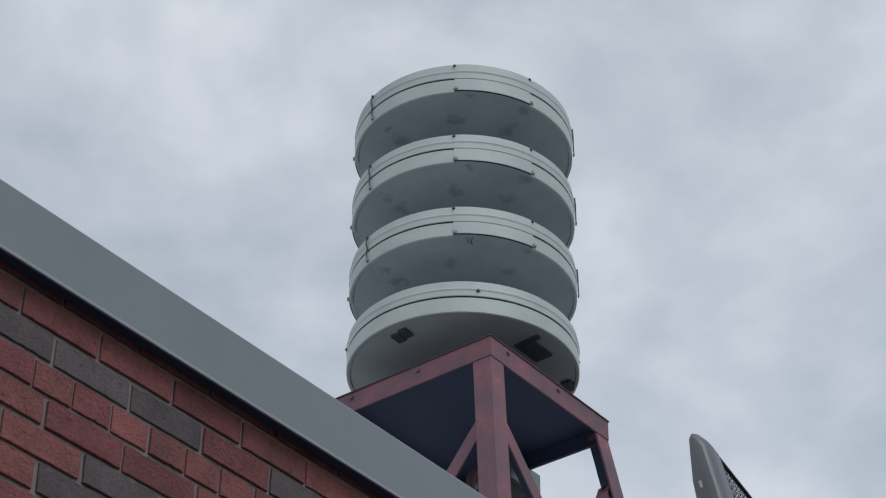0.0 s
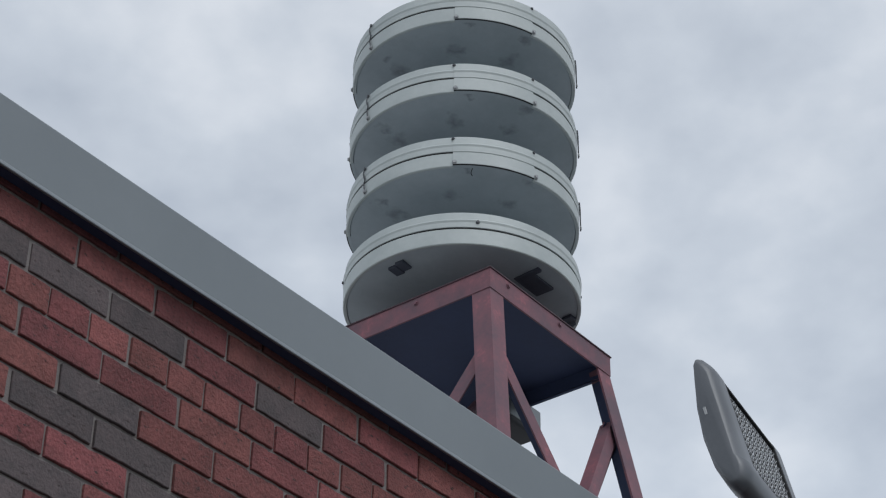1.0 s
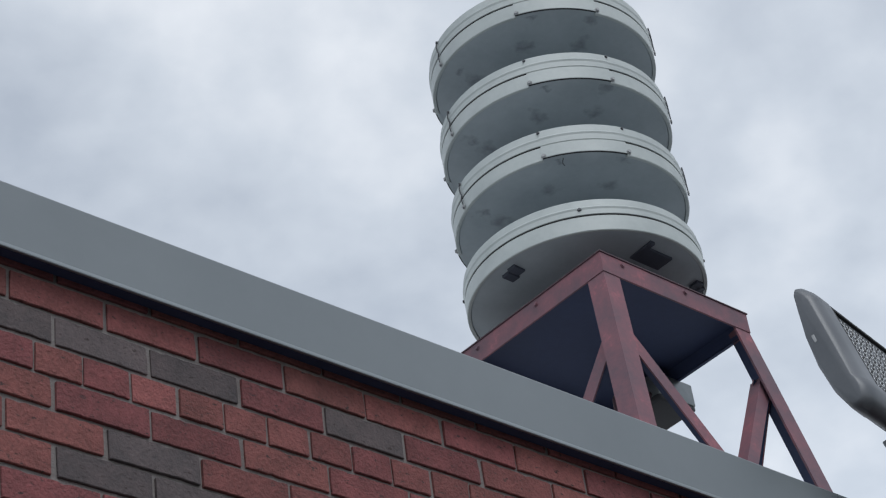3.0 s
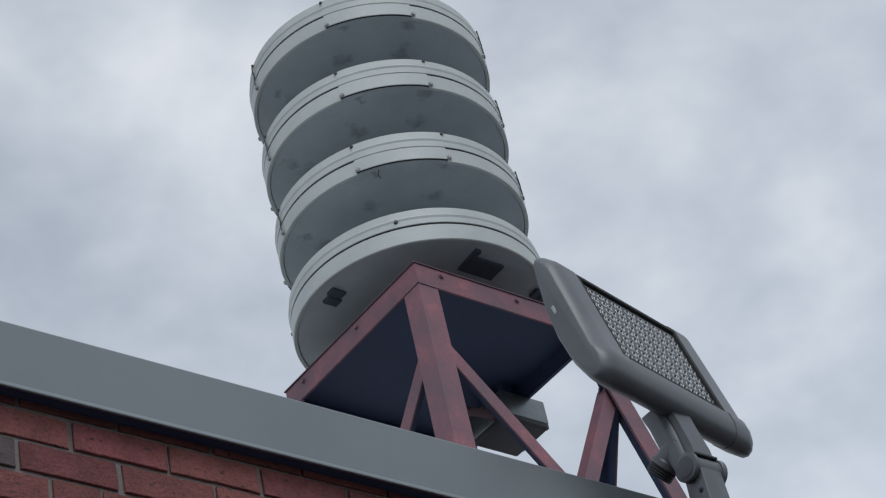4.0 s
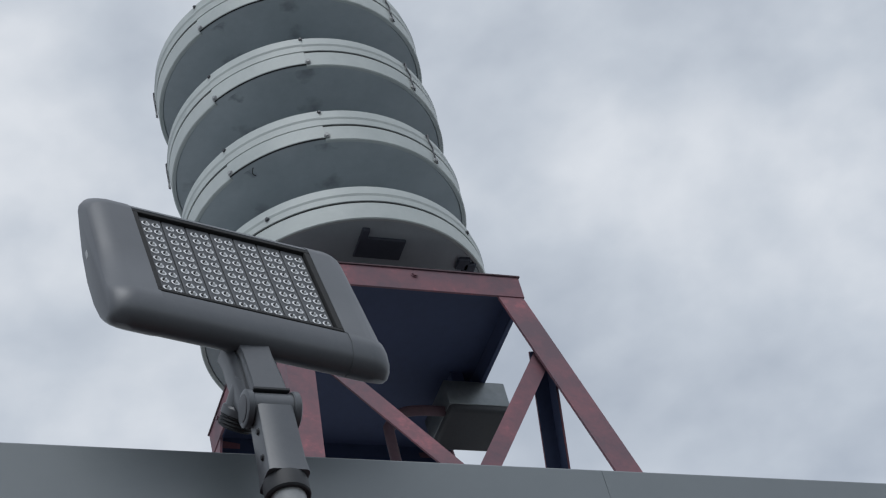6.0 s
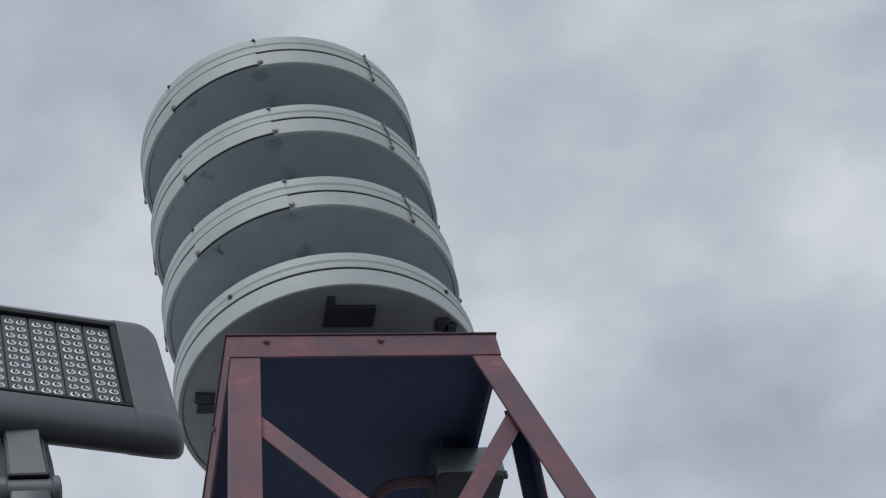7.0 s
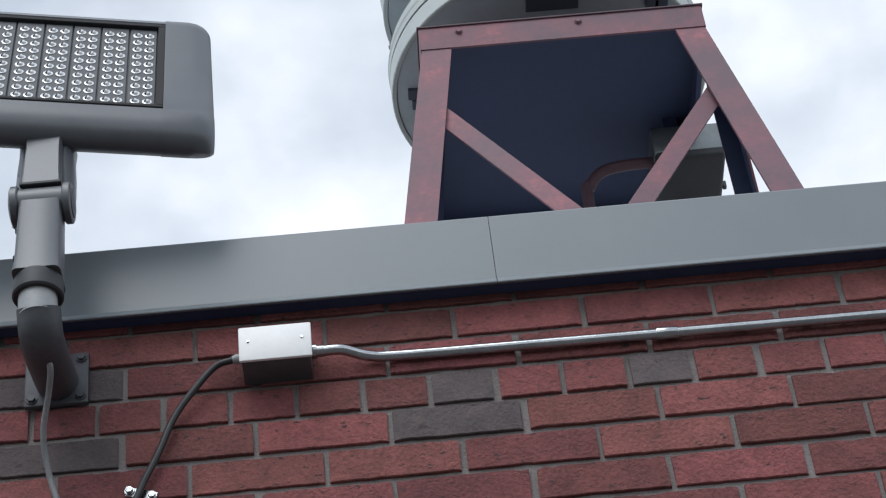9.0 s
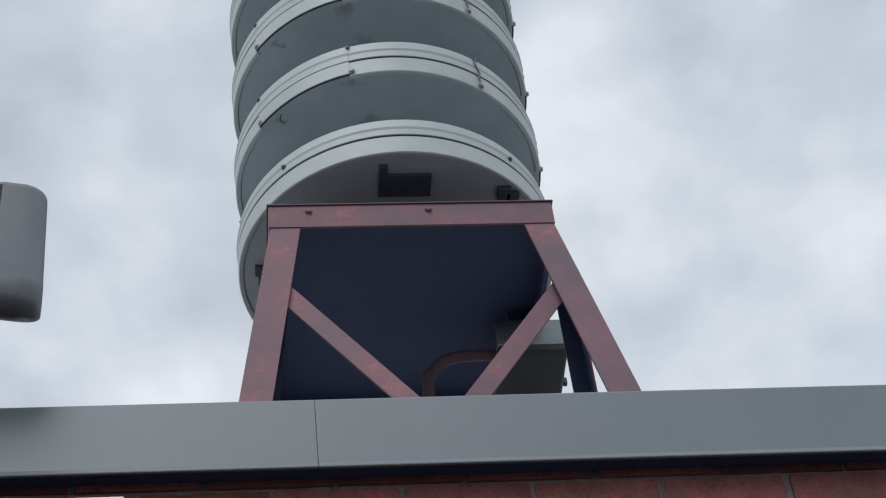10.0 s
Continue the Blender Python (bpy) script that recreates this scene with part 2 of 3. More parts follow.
def tube(bm, pts, radius, sides=12):
    """A round bar along points, with closed ends. radius: one number or one for each point."""
    pts = [Vector(p) for p in pts]
    rad = radius if isinstance(radius, (list, tuple)) else [radius] * len(pts)
    rings = []
    side = None
    for i, p in enumerate(pts):
        d = (pts[min(i + 1, len(pts) - 1)] - pts[max(i - 1, 0)]).normalized()
        if side is None:
            side = d.orthogonal().normalized()
        side = (side - d * side.dot(d)).normalized()
        up = d.cross(side)
        rings.append([bm.verts.new(p + rad[i] * (math.cos(a) * side + math.sin(a) * up)) for a in (2 * math.pi * k / sides for k in range(sides))])
    for a, b in zip(rings, rings[1:]):
        for k in range(sides):
            bm.faces.new((a[k], a[(k + 1) % sides], b[(k + 1) % sides], b[k]))
    bm.faces.new(rings[0][::-1])
    bm.faces.new(rings[-1])


def smooth_path(pts, steps=8):
    """Catmull-Rom points through the given ones."""
    p = [Vector(q) for q in pts]
    p = [2 * p[0] - p[1]] + p + [2 * p[-1] - p[-2]]
    out = []
    for i in range(1, len(p) - 2):
        for s in range(steps):
            t = s / steps
            out.append(0.5 * (2 * p[i] + (p[i + 1] - p[i - 1]) * t + (2 * p[i - 1] - 5 * p[i] + 4 * p[i + 1] - p[i + 2]) * t * t + (3 * p[i] - p[i - 1] - 3 * p[i + 1] + p[i + 2]) * t ** 3))
    return out + [p[-2]]


def lathe(bm, profile, a0=0.0, a1=360.0, steps=96, centre=(0, 0)):
    """A profile of (radius, height) turned about a vertical axis between two angles; a part-turn is closed at its ends and across its profile."""
    whole = abs(a1 - a0) >= 359.9
    n = steps if whole else max(2, int(steps * (a1 - a0) / 360))
    cols = []
    for k in range(n if whole else n + 1):
        a = radians(a0 + (a1 - a0) * k / n)
        cols.append([bm.verts.new((centre[0] + r * math.cos(a), centre[1] + r * math.sin(a), z)) for r, z in profile])
    m = len(profile)
    for k in range(n):
        c, d = cols[k], cols[(k + 1) % len(cols)]
        for j in range(m if not whole or profile[0][0] > 0.001 else m - 1):
            bm.faces.new((c[j], d[j], d[(j + 1) % m], c[(j + 1) % m]))
    if not whole:
        bm.faces.new(cols[0])
        bm.faces.new(cols[-1][::-1])


def bolt(bm, at, axis, r=0.006, h=0.005):
    """A small hexagonal bolt head on a washer, at a place, along an axis."""
    m = Matrix.Translation(at) @ Vector(axis).to_track_quat("Z", "Y").to_matrix().to_4x4()
    for rr, z0, z1, n in ((r * 1.35, 0, h * 0.3, 14), (r, h * 0.3, h, 6)):
        lo = [bm.verts.new(m @ Vector((rr * math.cos(2 * math.pi * k / n), rr * math.sin(2 * math.pi * k / n), z0))) for k in range(n)]
        hi = [bm.verts.new(m @ Vector((rr * 0.92 * math.cos(2 * math.pi * k / n), rr * 0.92 * math.sin(2 * math.pi * k / n), z1))) for k in range(n)]
        for k in range(n):
            bm.faces.new((lo[k], lo[(k + 1) % n], hi[(k + 1) % n], hi[k]))
        bm.faces.new(hi)
        bm.faces.new(lo[::-1])


def angle_bar(bm, a, b, f1, f2, wide=0.075, thick=0.007):
    """An L-shaped steel bar from a to b: its outer corner runs a-b, its two flanges reach along f1 and f2."""
    a, b = Vector(a), Vector(b)
    d = (b - a).normalized()
    f1, f2 = Vector(f1), Vector(f2)
    f1 = (f1 - d * f1.dot(d)).normalized()
    f2 = (f2 - d * f2.dot(d)).normalized()
    sec = [(0, 0), (wide, 0), (wide, thick), (thick, thick), (thick, wide), (0, wide)]
    rings = [[bm.verts.new(p + f1 * u + f2 * v) for u, v in sec] for p in (a, b)]
    for k in range(6):
        bm.faces.new((rings[0][k], rings[0][(k + 1) % 6], rings[1][(k + 1) % 6], rings[1][k]))
    for r in rings:
        bm.faces.new((r[0], r[1], r[2], r[3]))
        bm.faces.new((r[0], r[3], r[4], r[5]))


GROUND = -0.2
COPE_Y, COPE_LOW, COPE_TOP = -0.034, 3.7245, 3.8735
ROOF = 3.74
COURSE, PITCH, TOP_JOINT = 0.0665, 0.2018, 3.714

# ---- setting ----
bm = bmesh.new()
bmesh.ops.create_grid(bm, x_segments=8, y_segments=8, size=600)
ground = new("ground", finish("ground", bm, M_ASPHALT))
ground.location = (0, 0, GROUND)
tagged(ground, "weathered grey asphalt ground in front of the building", "ground", kind="structure")

bm = bmesh.new()
box(bm, (-9, 0.0045, GROUND), (9.5, 0.30, 3.80))
wall_south = new("wall_south", finish("wall_south", bm, M_MORTAR))
tagged(wall_south, "red brick wall in common bond with pale mortar joints", "wall", kind="structure")
for nm, lo, hi in (("wall_north", (-9, 9.7, GROUND), (9.5, 10, 3.80)), ("wall_west", (-9, 0.3, GROUND), (-8.7, 9.7, 3.80)), ("wall_east", (9.2, 0.3, GROUND), (9.5, 9.7, 3.80))):
    bm = bmesh.new()
    box(bm, lo, hi)
    tagged(new(nm, finish(nm, bm, M_WALL)), "plain red masonry side wall of the building", "wall", kind="structure")
bm = bmesh.new()
box(bm, (-8.7, 0.3, ROOF - 0.2), (9.2, 9.7, ROOF))
tagged(new("roof", finish("roof", bm, M_ROOF)), "flat grey membrane roof behind the metal coping", "roof", kind="structure")

# metal coping in long lengths with thin butt seams
coping = thing("coping", "grey coated metal coping along the top of the brick wall", "coping", kind="structure")
SEAMS = (-9.0, -4.39, -0.73, 2.925, 6.58, 9.5)
for x0, x1 in zip(SEAMS, SEAMS[1:]):
    bm = bmesh.new()
    sec = [(COPE_Y, COPE_TOP - 0.004), (COPE_Y + 0.0012, COPE_TOP - 0.0012), (COPE_Y + 0.004, COPE_TOP), (0.36, COPE_TOP - 0.012), (0.36, COPE_TOP - 0.11), (0.358, COPE_TOP - 0.11), (0.358, COPE_TOP - 0.015), (COPE_Y + 0.003, COPE_TOP - 0.003),
           (COPE_Y + 0.003, COPE_LOW + 0.001), (COPE_Y - 0.004, COPE_LOW - 0.003), (COPE_Y - 0.0065, COPE_LOW - 0.0026), (COPE_Y - 0.0072, COPE_LOW - 0.0010), (COPE_Y - 0.0060, COPE_LOW + 0.0020), (COPE_Y, COPE_LOW + 0.0120)]
    n = 24
    rings = []
    for i in range(n + 1):
        x = x0 + 0.0005 + (x1 - x0 - 0.001) * i / n
        w = 0.0012 * noise.noise(Vector((x * 1.3, 0, 3)))
        rings.append([bm.verts.new((x, y + (w if y < 0 else 0), z + 0.4 * w)) for y, z in sec])
    for a, b in zip(rings, rings[1:]):
        for k in range(len(sec)):
            bm.faces.new((a[k], b[k], b[(k + 1) % len(sec)], a[(k + 1) % len(sec)]))
    bm.faces.new(rings[0])
    bm.faces.new(rings[-1][::-1])
    part("coping_length", bm, M_COPING, coping, smooth=False)
bm = bmesh.new()
box(bm, (-9, 0.0, 3.80), (9.5, 0.34, COPE_TOP - 0.018))
# dark strip added behind the drip edge to deepen the shade there
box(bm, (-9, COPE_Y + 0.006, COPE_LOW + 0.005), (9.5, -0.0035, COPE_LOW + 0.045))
part("nailer_and_shade_strip", bm, M_DECK_SHADE, coping, "timber blocking under the metal, with shade put into its dark colour", smooth=False)

# ---- siren stand on the roof ----
CX, CY = 3.291, 1.600
HALF, RIM_TOP, RIM_LOW, SPLAY = 0.378, 5.725, 5.645, 0.146
stand = thing("siren_stand", "red painted steel angle-iron stand with splayed legs on the roof", "stand", at=(CX, CY, ROOF))
Z0 = ROOF


# shade below the deck is put into the plate's dark colour
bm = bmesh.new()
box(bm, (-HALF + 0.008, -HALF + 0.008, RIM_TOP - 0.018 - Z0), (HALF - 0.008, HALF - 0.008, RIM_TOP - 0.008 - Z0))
part("deck_plate", bm, M_DECK_SHADE, stand, "steel deck plate with the shade beneath put into its dark colour", smooth=False)
bm = bmesh.new()
box(bm, (-HALF - 0.004, -HALF - 0.004, RIM_TOP + 0.0005 - Z0), (HALF + 0.004, HALF + 0.004, RIM_TOP + 0.0065 - Z0), 0.001, 1)
part("top_plate", bm, M_PIPE, stand, "thin dark red top plate", smooth=False)
# dark liners added inside the rim in place of shade
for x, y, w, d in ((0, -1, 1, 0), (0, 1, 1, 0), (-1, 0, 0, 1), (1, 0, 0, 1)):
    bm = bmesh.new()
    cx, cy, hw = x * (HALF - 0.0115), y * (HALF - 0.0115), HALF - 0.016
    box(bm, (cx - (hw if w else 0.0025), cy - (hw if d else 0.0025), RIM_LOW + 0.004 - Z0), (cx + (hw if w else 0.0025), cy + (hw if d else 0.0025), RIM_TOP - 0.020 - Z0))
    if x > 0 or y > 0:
        # dark strips stand in for shade underneath the far beams as well
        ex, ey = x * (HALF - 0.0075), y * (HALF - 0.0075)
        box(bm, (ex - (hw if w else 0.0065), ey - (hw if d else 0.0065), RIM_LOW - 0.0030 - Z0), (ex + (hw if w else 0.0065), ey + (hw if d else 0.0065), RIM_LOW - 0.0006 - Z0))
    part("rim_shade", bm, M_DECK_SHADE, stand, smooth=False)
corners = [(-1, -1), (1, -1), (1, 1), (-1, 1)]
for i in range(4):
    a, b = corners[i], corners[(i + 1) % 4]
    pa, pb = Vector((a[0] * HALF, a[1] * HALF, RIM_TOP - Z0)), Vector((b[0] * HALF, b[1] * HALF, RIM_TOP - Z0))
    inward = Vector((-(a[0] + b[0]), -(a[1] + b[1]), 0)).normalized()
    bm = bmesh.new()
    d = (pb - pa).normalized()
    angle_bar(bm, pa + d * 0.001, pb - d * 0.001, (0, 0, -1), inward, RIM_TOP - RIM_LOW, 0.007)
    rim = part("rim_beam", bm, M_RED, stand, smooth=False)
    for f in (0.14, 0.56):
        bm = bmesh.new()
        bolt(bm, pa + (pb - pa) * f + Vector((0, 0, -0.022)) - inward * 0.0005, -inward, 0.008, 0.007)
        part("bolt", bm, M_RED, rim)


def leg_corner(c, z):
    drop = RIM_LOW - z
    return Vector((c[0] * (HALF - 0.003 + (0.157 if c[0] > 0 else 0.137) * drop), c[1] * (HALF - 0.003 + SPLAY * drop), z - Z0))


for c in corners:
    bm = bmesh.new()
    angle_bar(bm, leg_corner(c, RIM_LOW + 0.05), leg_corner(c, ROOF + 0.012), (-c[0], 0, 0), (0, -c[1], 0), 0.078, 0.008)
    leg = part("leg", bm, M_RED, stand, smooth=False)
    # thin dark sheets stand in for shade inside the leg
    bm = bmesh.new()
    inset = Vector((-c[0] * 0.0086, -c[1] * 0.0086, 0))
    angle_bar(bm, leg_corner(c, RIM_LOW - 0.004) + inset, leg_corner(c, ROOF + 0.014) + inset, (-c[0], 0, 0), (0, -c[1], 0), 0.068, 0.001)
    part("inner_shade", bm, M_DECK_SHADE, leg, "thin dark sheet standing in for shade on the inner faces", smooth=False)
    bm = bmesh.new()
    f = leg_corner(c, ROOF) - Vector((c[0] * 0.04, c[1] * 0.04, 0))
    box(bm, (f.x - 0.09, f.y - 0.09, 0.0), (f.x + 0.09, f.y + 0.09, 0.012), 0.002, 1)
    part("base_plate", bm, M_RED, leg, smooth=False)
for i in range(4):
    a, b = corners[i], corners[(i + 1) % 4]
    inward = Vector((-(a[0] + b[0]), -(a[1] + b[1]), 0)).normalized()
    for s, (p, q) in enumerate(((a, b), (b, a))):
        top = leg_corner(p, 5.430)
        along = Vector((q[0] - p[0], q[1] - p[1], 0)).normalized()
        bot = leg_corner(q, 3.95)
        off = inward * (0.010 + 0.010 * s)
        bm = bmesh.new()
        up = (top - bot).normalized()
        side = up.cross(inward)
        if side.z > 0:
            side = -side
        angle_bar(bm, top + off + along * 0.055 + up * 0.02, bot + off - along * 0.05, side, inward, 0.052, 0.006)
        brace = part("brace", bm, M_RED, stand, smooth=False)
        # same dark sheet in place of shade on the brace's inner faces
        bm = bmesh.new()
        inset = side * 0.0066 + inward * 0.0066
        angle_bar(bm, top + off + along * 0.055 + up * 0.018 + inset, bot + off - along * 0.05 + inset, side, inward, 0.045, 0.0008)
        part("inner_shade", bm, M_DECK_SHADE, brace, "thin dark sheet standing in for shade on the inner faces", smooth=False)

# control cabinet hung beneath the deck
cab = thing("control_cabinet", "weathered grey metal cabinet hung beneath the stand deck", "cabinet", at=(3.628, 1.70, 5.54))
# body is nearly black: shade on the cabinet's underside put into its colour
bm = bmesh.new()
box(bm, (-0.094, -0.110, -0.014), (0.099, 0.074, 0.095), 0.012, 3)
part("body", bm, M_RUBBER_SHADE, cab, "lower body with its underside shade put into the dark colour")
bm = bmesh.new()
box(bm, (-0.096, -0.113, 0.010), (0.102, 0.077, 0.105), 0.004, 2)
part("hood", bm, M_CABINET, cab)
bm = bmesh.new()
box(bm, (0.101, -0.10, 0.000), (0.112, -0.085, 0.024), 0.002, 1)
part("latch", bm, M_DGREY, cab)
bm = bmesh.new()
box(bm, (0.101, 0.035, 0.000), (0.112, 0.050, 0.024), 0.002, 1)
part("latch", bm, M_DGREY, cab)
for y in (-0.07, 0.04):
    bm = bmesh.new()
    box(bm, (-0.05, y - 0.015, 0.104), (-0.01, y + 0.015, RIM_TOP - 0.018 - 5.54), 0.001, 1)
    part("hanger", bm, M_DECK_SHADE, cab, smooth=False)
bm = bmesh.new()
tube(bm, smooth_path([(3.335, 1.63, ROOF), (3.335, 1.63, 4.6), (3.335, 1.63, 5.40), (3.345, 1.63, 5.48), (3.385, 1.63, 5.535), (3.45, 1.63, 5.553), (3.546, 1.64, 5.565)], 6), 0.016, 14)
tagged(new("riser_conduit", finish("riser_conduit", bm, M_PIPE, True)), "dark red painted conduit bending up into the control cabinet", "conduit")

# ---- siren ----
SX, SY, RAD = 3.288, 1.634, 0.451
siren = thing("siren", "pale grey outdoor warning siren of four stacked discs on the stand", "siren", at=(SX, SY, RIM_TOP + 0.0065))
S0 = RIM_TOP + 0.0065
PANELS = (-198.2, -147.4, -106.5, -57.6, -8.0, 40.0, 92.0, 126.0, 161.8)
DISCS = ((6.038, 5.963, 5.894, False), (6.385, 6.308, 6.244, True), (6.740, 6.664, 6.597, True), (7.102, 7.020, 6.952, True))


def radial(a, r, z):
    return Vector((r * math.cos(radians(a)), r * math.sin(radians(a)), z))


def disc(top, groove, low, clips):
    """One siren disc: hollow body, upper and lower band, panels, clips and screws."""
    top, groove, low = top - S0, groove - S0, low - S0
    bm = bmesh.new()
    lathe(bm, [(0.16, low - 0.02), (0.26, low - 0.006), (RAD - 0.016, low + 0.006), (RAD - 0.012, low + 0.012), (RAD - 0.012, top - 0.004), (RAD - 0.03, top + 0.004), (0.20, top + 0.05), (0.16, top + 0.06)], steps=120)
    body = part("disc_body", bm, M_SHADED_STAINED if clips else M_SIREN_SHADED, siren, smooth=14)
    bm = bmesh.new()
    lathe(bm, [(RAD - 0.0135, groove - 0.0055), (RAD - 0.0025, groove - 0.0045), (RAD - 0.0025, groove + 0.0050), (RAD - 0.0135, groove + 0.006)], steps=144)
    part("gasket", bm, M_GAP, body, "black gasket in the joint")
    bead = groove + 0.48 * (top - groove)
    bm = bmesh.new()
    lathe(bm, [(RAD - 0.013, groove + 0.0045), (RAD, groove + 0.0045), (RAD + 0.001, groove + 0.006), (RAD + 0.0012, bead - 0.010), (RAD + 0.0038, bead - 0.002), (RAD + 0.0038, bead), (RAD - 0.001, bead + 0.005),
               (RAD - 0.002, top - 0.006), (RAD - 0.008, top), (RAD - 0.013, top)], steps=144)
    part("upper_band", bm, M_SIREN, body, smooth=14)
    laps = ((PANELS[1], PANELS[2]), (PANELS[4], PANELS[5]), (PANELS[6], PANELS[7])) if clips else ()
    spans = ((PANELS[2], PANELS[4]), (PANELS[5], PANELS[6]), (PANELS[7], PANELS[1] + 360)) if clips else ((0, 360),)
    for a0, a1 in spans:
        bm = bmesh.new()
        lathe(bm, [(RAD - 0.013, low + 0.002), (RAD - 0.003, low), (RAD, low + 0.003), (RAD + 0.001, groove - 0.0055), (RAD, groove - 0.004), (RAD - 0.013, groove - 0.004)], a0, a1, 144)
        part("lower_band", bm, M_SIREN, body, smooth=14)
    # panels that lap over the joint and stop a little short at the lower edge
    for a0, a1 in laps:
        bm = bmesh.new()
        lathe(bm, [(RAD - 0.006, low + 0.010), (RAD + 0.003, low + 0.010), (RAD + 0.0035, low + 0.012), (RAD + 0.0035, groove - 0.003), (RAD + 0.0012, groove - 0.002), (RAD + 0.0012, groove + 0.002),
                   (RAD + 0.0035, groove + 0.003), (RAD + 0.0037, bead - 0.010), (RAD + 0.0063, bead - 0.002), (RAD + 0.0063, bead), (RAD + 0.0018, bead + 0.005), (RAD + 0.0008, top - 0.006), (RAD - 0.004, top - 0.001)], a0, a1, 144)
        part("lap_panel", bm, M_SIREN, body, smooth=14)
        # thin black strip drawn as the panel's shade along its lower edge
        bm = bmesh.new()
        lathe(bm, [(RAD - 0.002, low + 0.0068), (RAD + 0.0008, low + 0.0068), (RAD + 0.0012, low + 0.0105), (RAD - 0.002, low + 0.0105)], a0, a1, 144)
        part("edge_shade", bm, M_GAP, body, "black strip standing in for shade beneath the lapped panel")
        bm = bmesh.new()
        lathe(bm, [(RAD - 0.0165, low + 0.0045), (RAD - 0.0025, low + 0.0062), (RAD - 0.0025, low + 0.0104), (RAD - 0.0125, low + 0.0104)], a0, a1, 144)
        part("rim_lip", bm, M_SIREN_SHADED, body)
    if clips:
        for i, a in enumerate(PANELS[:-1]):
            bm = bmesh.new()
            if i in (0, 3, 5):
                # bent clip across the joint
                pts = [radial(a, RAD + 0.004, top - 0.006), radial(a - 0.5, RAD + 0.006, bead), radial(a + 0.9, RAD + 0.006, groove + 0.006), radial(a + 0.2, RAD + 0.006, groove - 0.01), radial(a + 1.2, RAD + 0.006, low + 0.006)]
                tube(bm, smooth_path(pts, 4), 0.0028, 6)
                part("clip", bm, M_DGREY, body, "dark bent clip across the joint")
                bm = bmesh.new()
            bolt(bm, radial(a, RAD + 0.001, top - 0.012), radial(a, 1, 0), 0.005, 0.005)
            part("screw", bm, M_DGREY, body)
            bm = bmesh.new()
            bolt(bm, radial(a + 0.8, RAD + 0.003, low + 0.018), radial(a, 1, 0), 0.0075, 0.007)
            part("screw", bm, M_LGREY, body)
    else:
        for a in (-135.5, -47.6, 43.0, 133.0):
            bm = bmesh.new()
            bolt(bm, radial(a, RAD + 0.001, bead - 0.008), radial(a, 1, 0), 0.006, 0.007)
            part("screw", bm, M_DGREY, body)
    bm = bmesh.new()
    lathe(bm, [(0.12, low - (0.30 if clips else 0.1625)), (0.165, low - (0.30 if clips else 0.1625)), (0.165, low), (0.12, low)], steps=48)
    part("neck", bm, M_SIREN_SHADED, body)
    return body


bodies = [disc(*sizes) for sizes in DISCS]
# a loose end of wire under the second disc
bm = bmesh.new()
zw = DISCS[1][2] - S0
tube(bm, smooth_path([radial(-137.5, RAD - 0.024, zw + 0.010), radial(-138, RAD - 0.018, zw + 0.002), radial(-138.6, RAD - 0.022, zw - 0.014), radial(-137.8, RAD - 0.030, zw - 0.022)], 5), 0.0016, 6)
part("loose_wire", bm, M_CABLE, bodies[1], "thin dark loose wire end")
# hatches in the underside of the lowest disc: dark boxes standing in for shaded openings
zu = DISCS[0][2] - S0
for boxes in ((((-0.070, -0.372), (0.076, -0.293)), ((-0.069, -0.404), (-0.046, -0.366))), (((0.262, -0.318), (0.300, -0.275)), ((0.288, -0.300), (0.325, -0.262))),
              (((-0.405, -0.036), (-0.350, 0.002)), ((-0.395, 0.004), (-0.340, 0.042))), (((-0.06, 0.293), (0.07, 0.372)),)):
    bm = bmesh.new()
    for lo, hi in boxes:
        box(bm, (*lo, zu - 0.008), (*hi, zu + 0.010), 0.002, 1)
    part("hatch", bm, M_HATCH, bodies[0], "dark hatch in the underside", smooth=False)

# ---- floodlight on its wall bracket ----
lamp_turn = (Matrix.Rotation(radians(9.76), 3, "Z") @ Matrix.Rotation(radians(1.74), 3, "Y") @ Matrix.Rotation(radians(-13.4), 3, "X"))
lamp_u, lamp_v, lamp_n = lamp_turn @ Vector((1, 0, 0)), lamp_turn @ Vector((0, 0, 1)), lamp_turn @ Vector((0, -1, 0))
LC = Vector((2.2309, -0.1671, 4.1877))
PW, PH = 0.172, 0.136
LB = Vector((2.222, 0.0, 3.628))
lamp = thing("floodlight", "grey LED floodlight on a wall bracket beside the coping", "floodlight", at=LB)


def lm(a, b, n):
    """A point of the lamp head: along its width, its height and out of its face."""
    return LC + lamp_u * a + lamp_v * b + lamp_n * n - LB


def head_section(grow=0.0):
    """The head's outline across its width, as (height, depth), thin above and full below."""
    return [(0.150, 0.005 + grow), (0.170, -0.002 + grow), (0.192 + grow, -0.014), (0.199 + grow, -0.025), (0.190 + grow, -0.034), (0.135, -0.049 - grow), (0.052, -0.069 - grow), (-0.041, -0.078 - grow), (-0.128, -0.073 - grow),
            (-0.188, -0.058 - grow), (-0.217 - grow, -0.041), (-0.224 - grow, -0.026), (-0.220 - grow, -0.008), (-0.206 - grow, 0.005), (-0.182, 0.012 + grow), (-0.154, 0.012 + grow), (-0.143, 0.006 + grow), (0.0, 0.006 + grow), (0.139, 0.006 + grow)]


def loft(bm, rows):
    rings = [[bm.verts.new(p) for p in row] for row in rows]
    n = len(rings[0])
    for a, b in zip(rings, rings[1:]):
        for k in range(n):
            bm.faces.new((a[k], b[k], b[(k + 1) % n], a[(k + 1) % n]))
    bm.faces.new(rings[0])
    bm.faces.new(rings[-1][::-1])


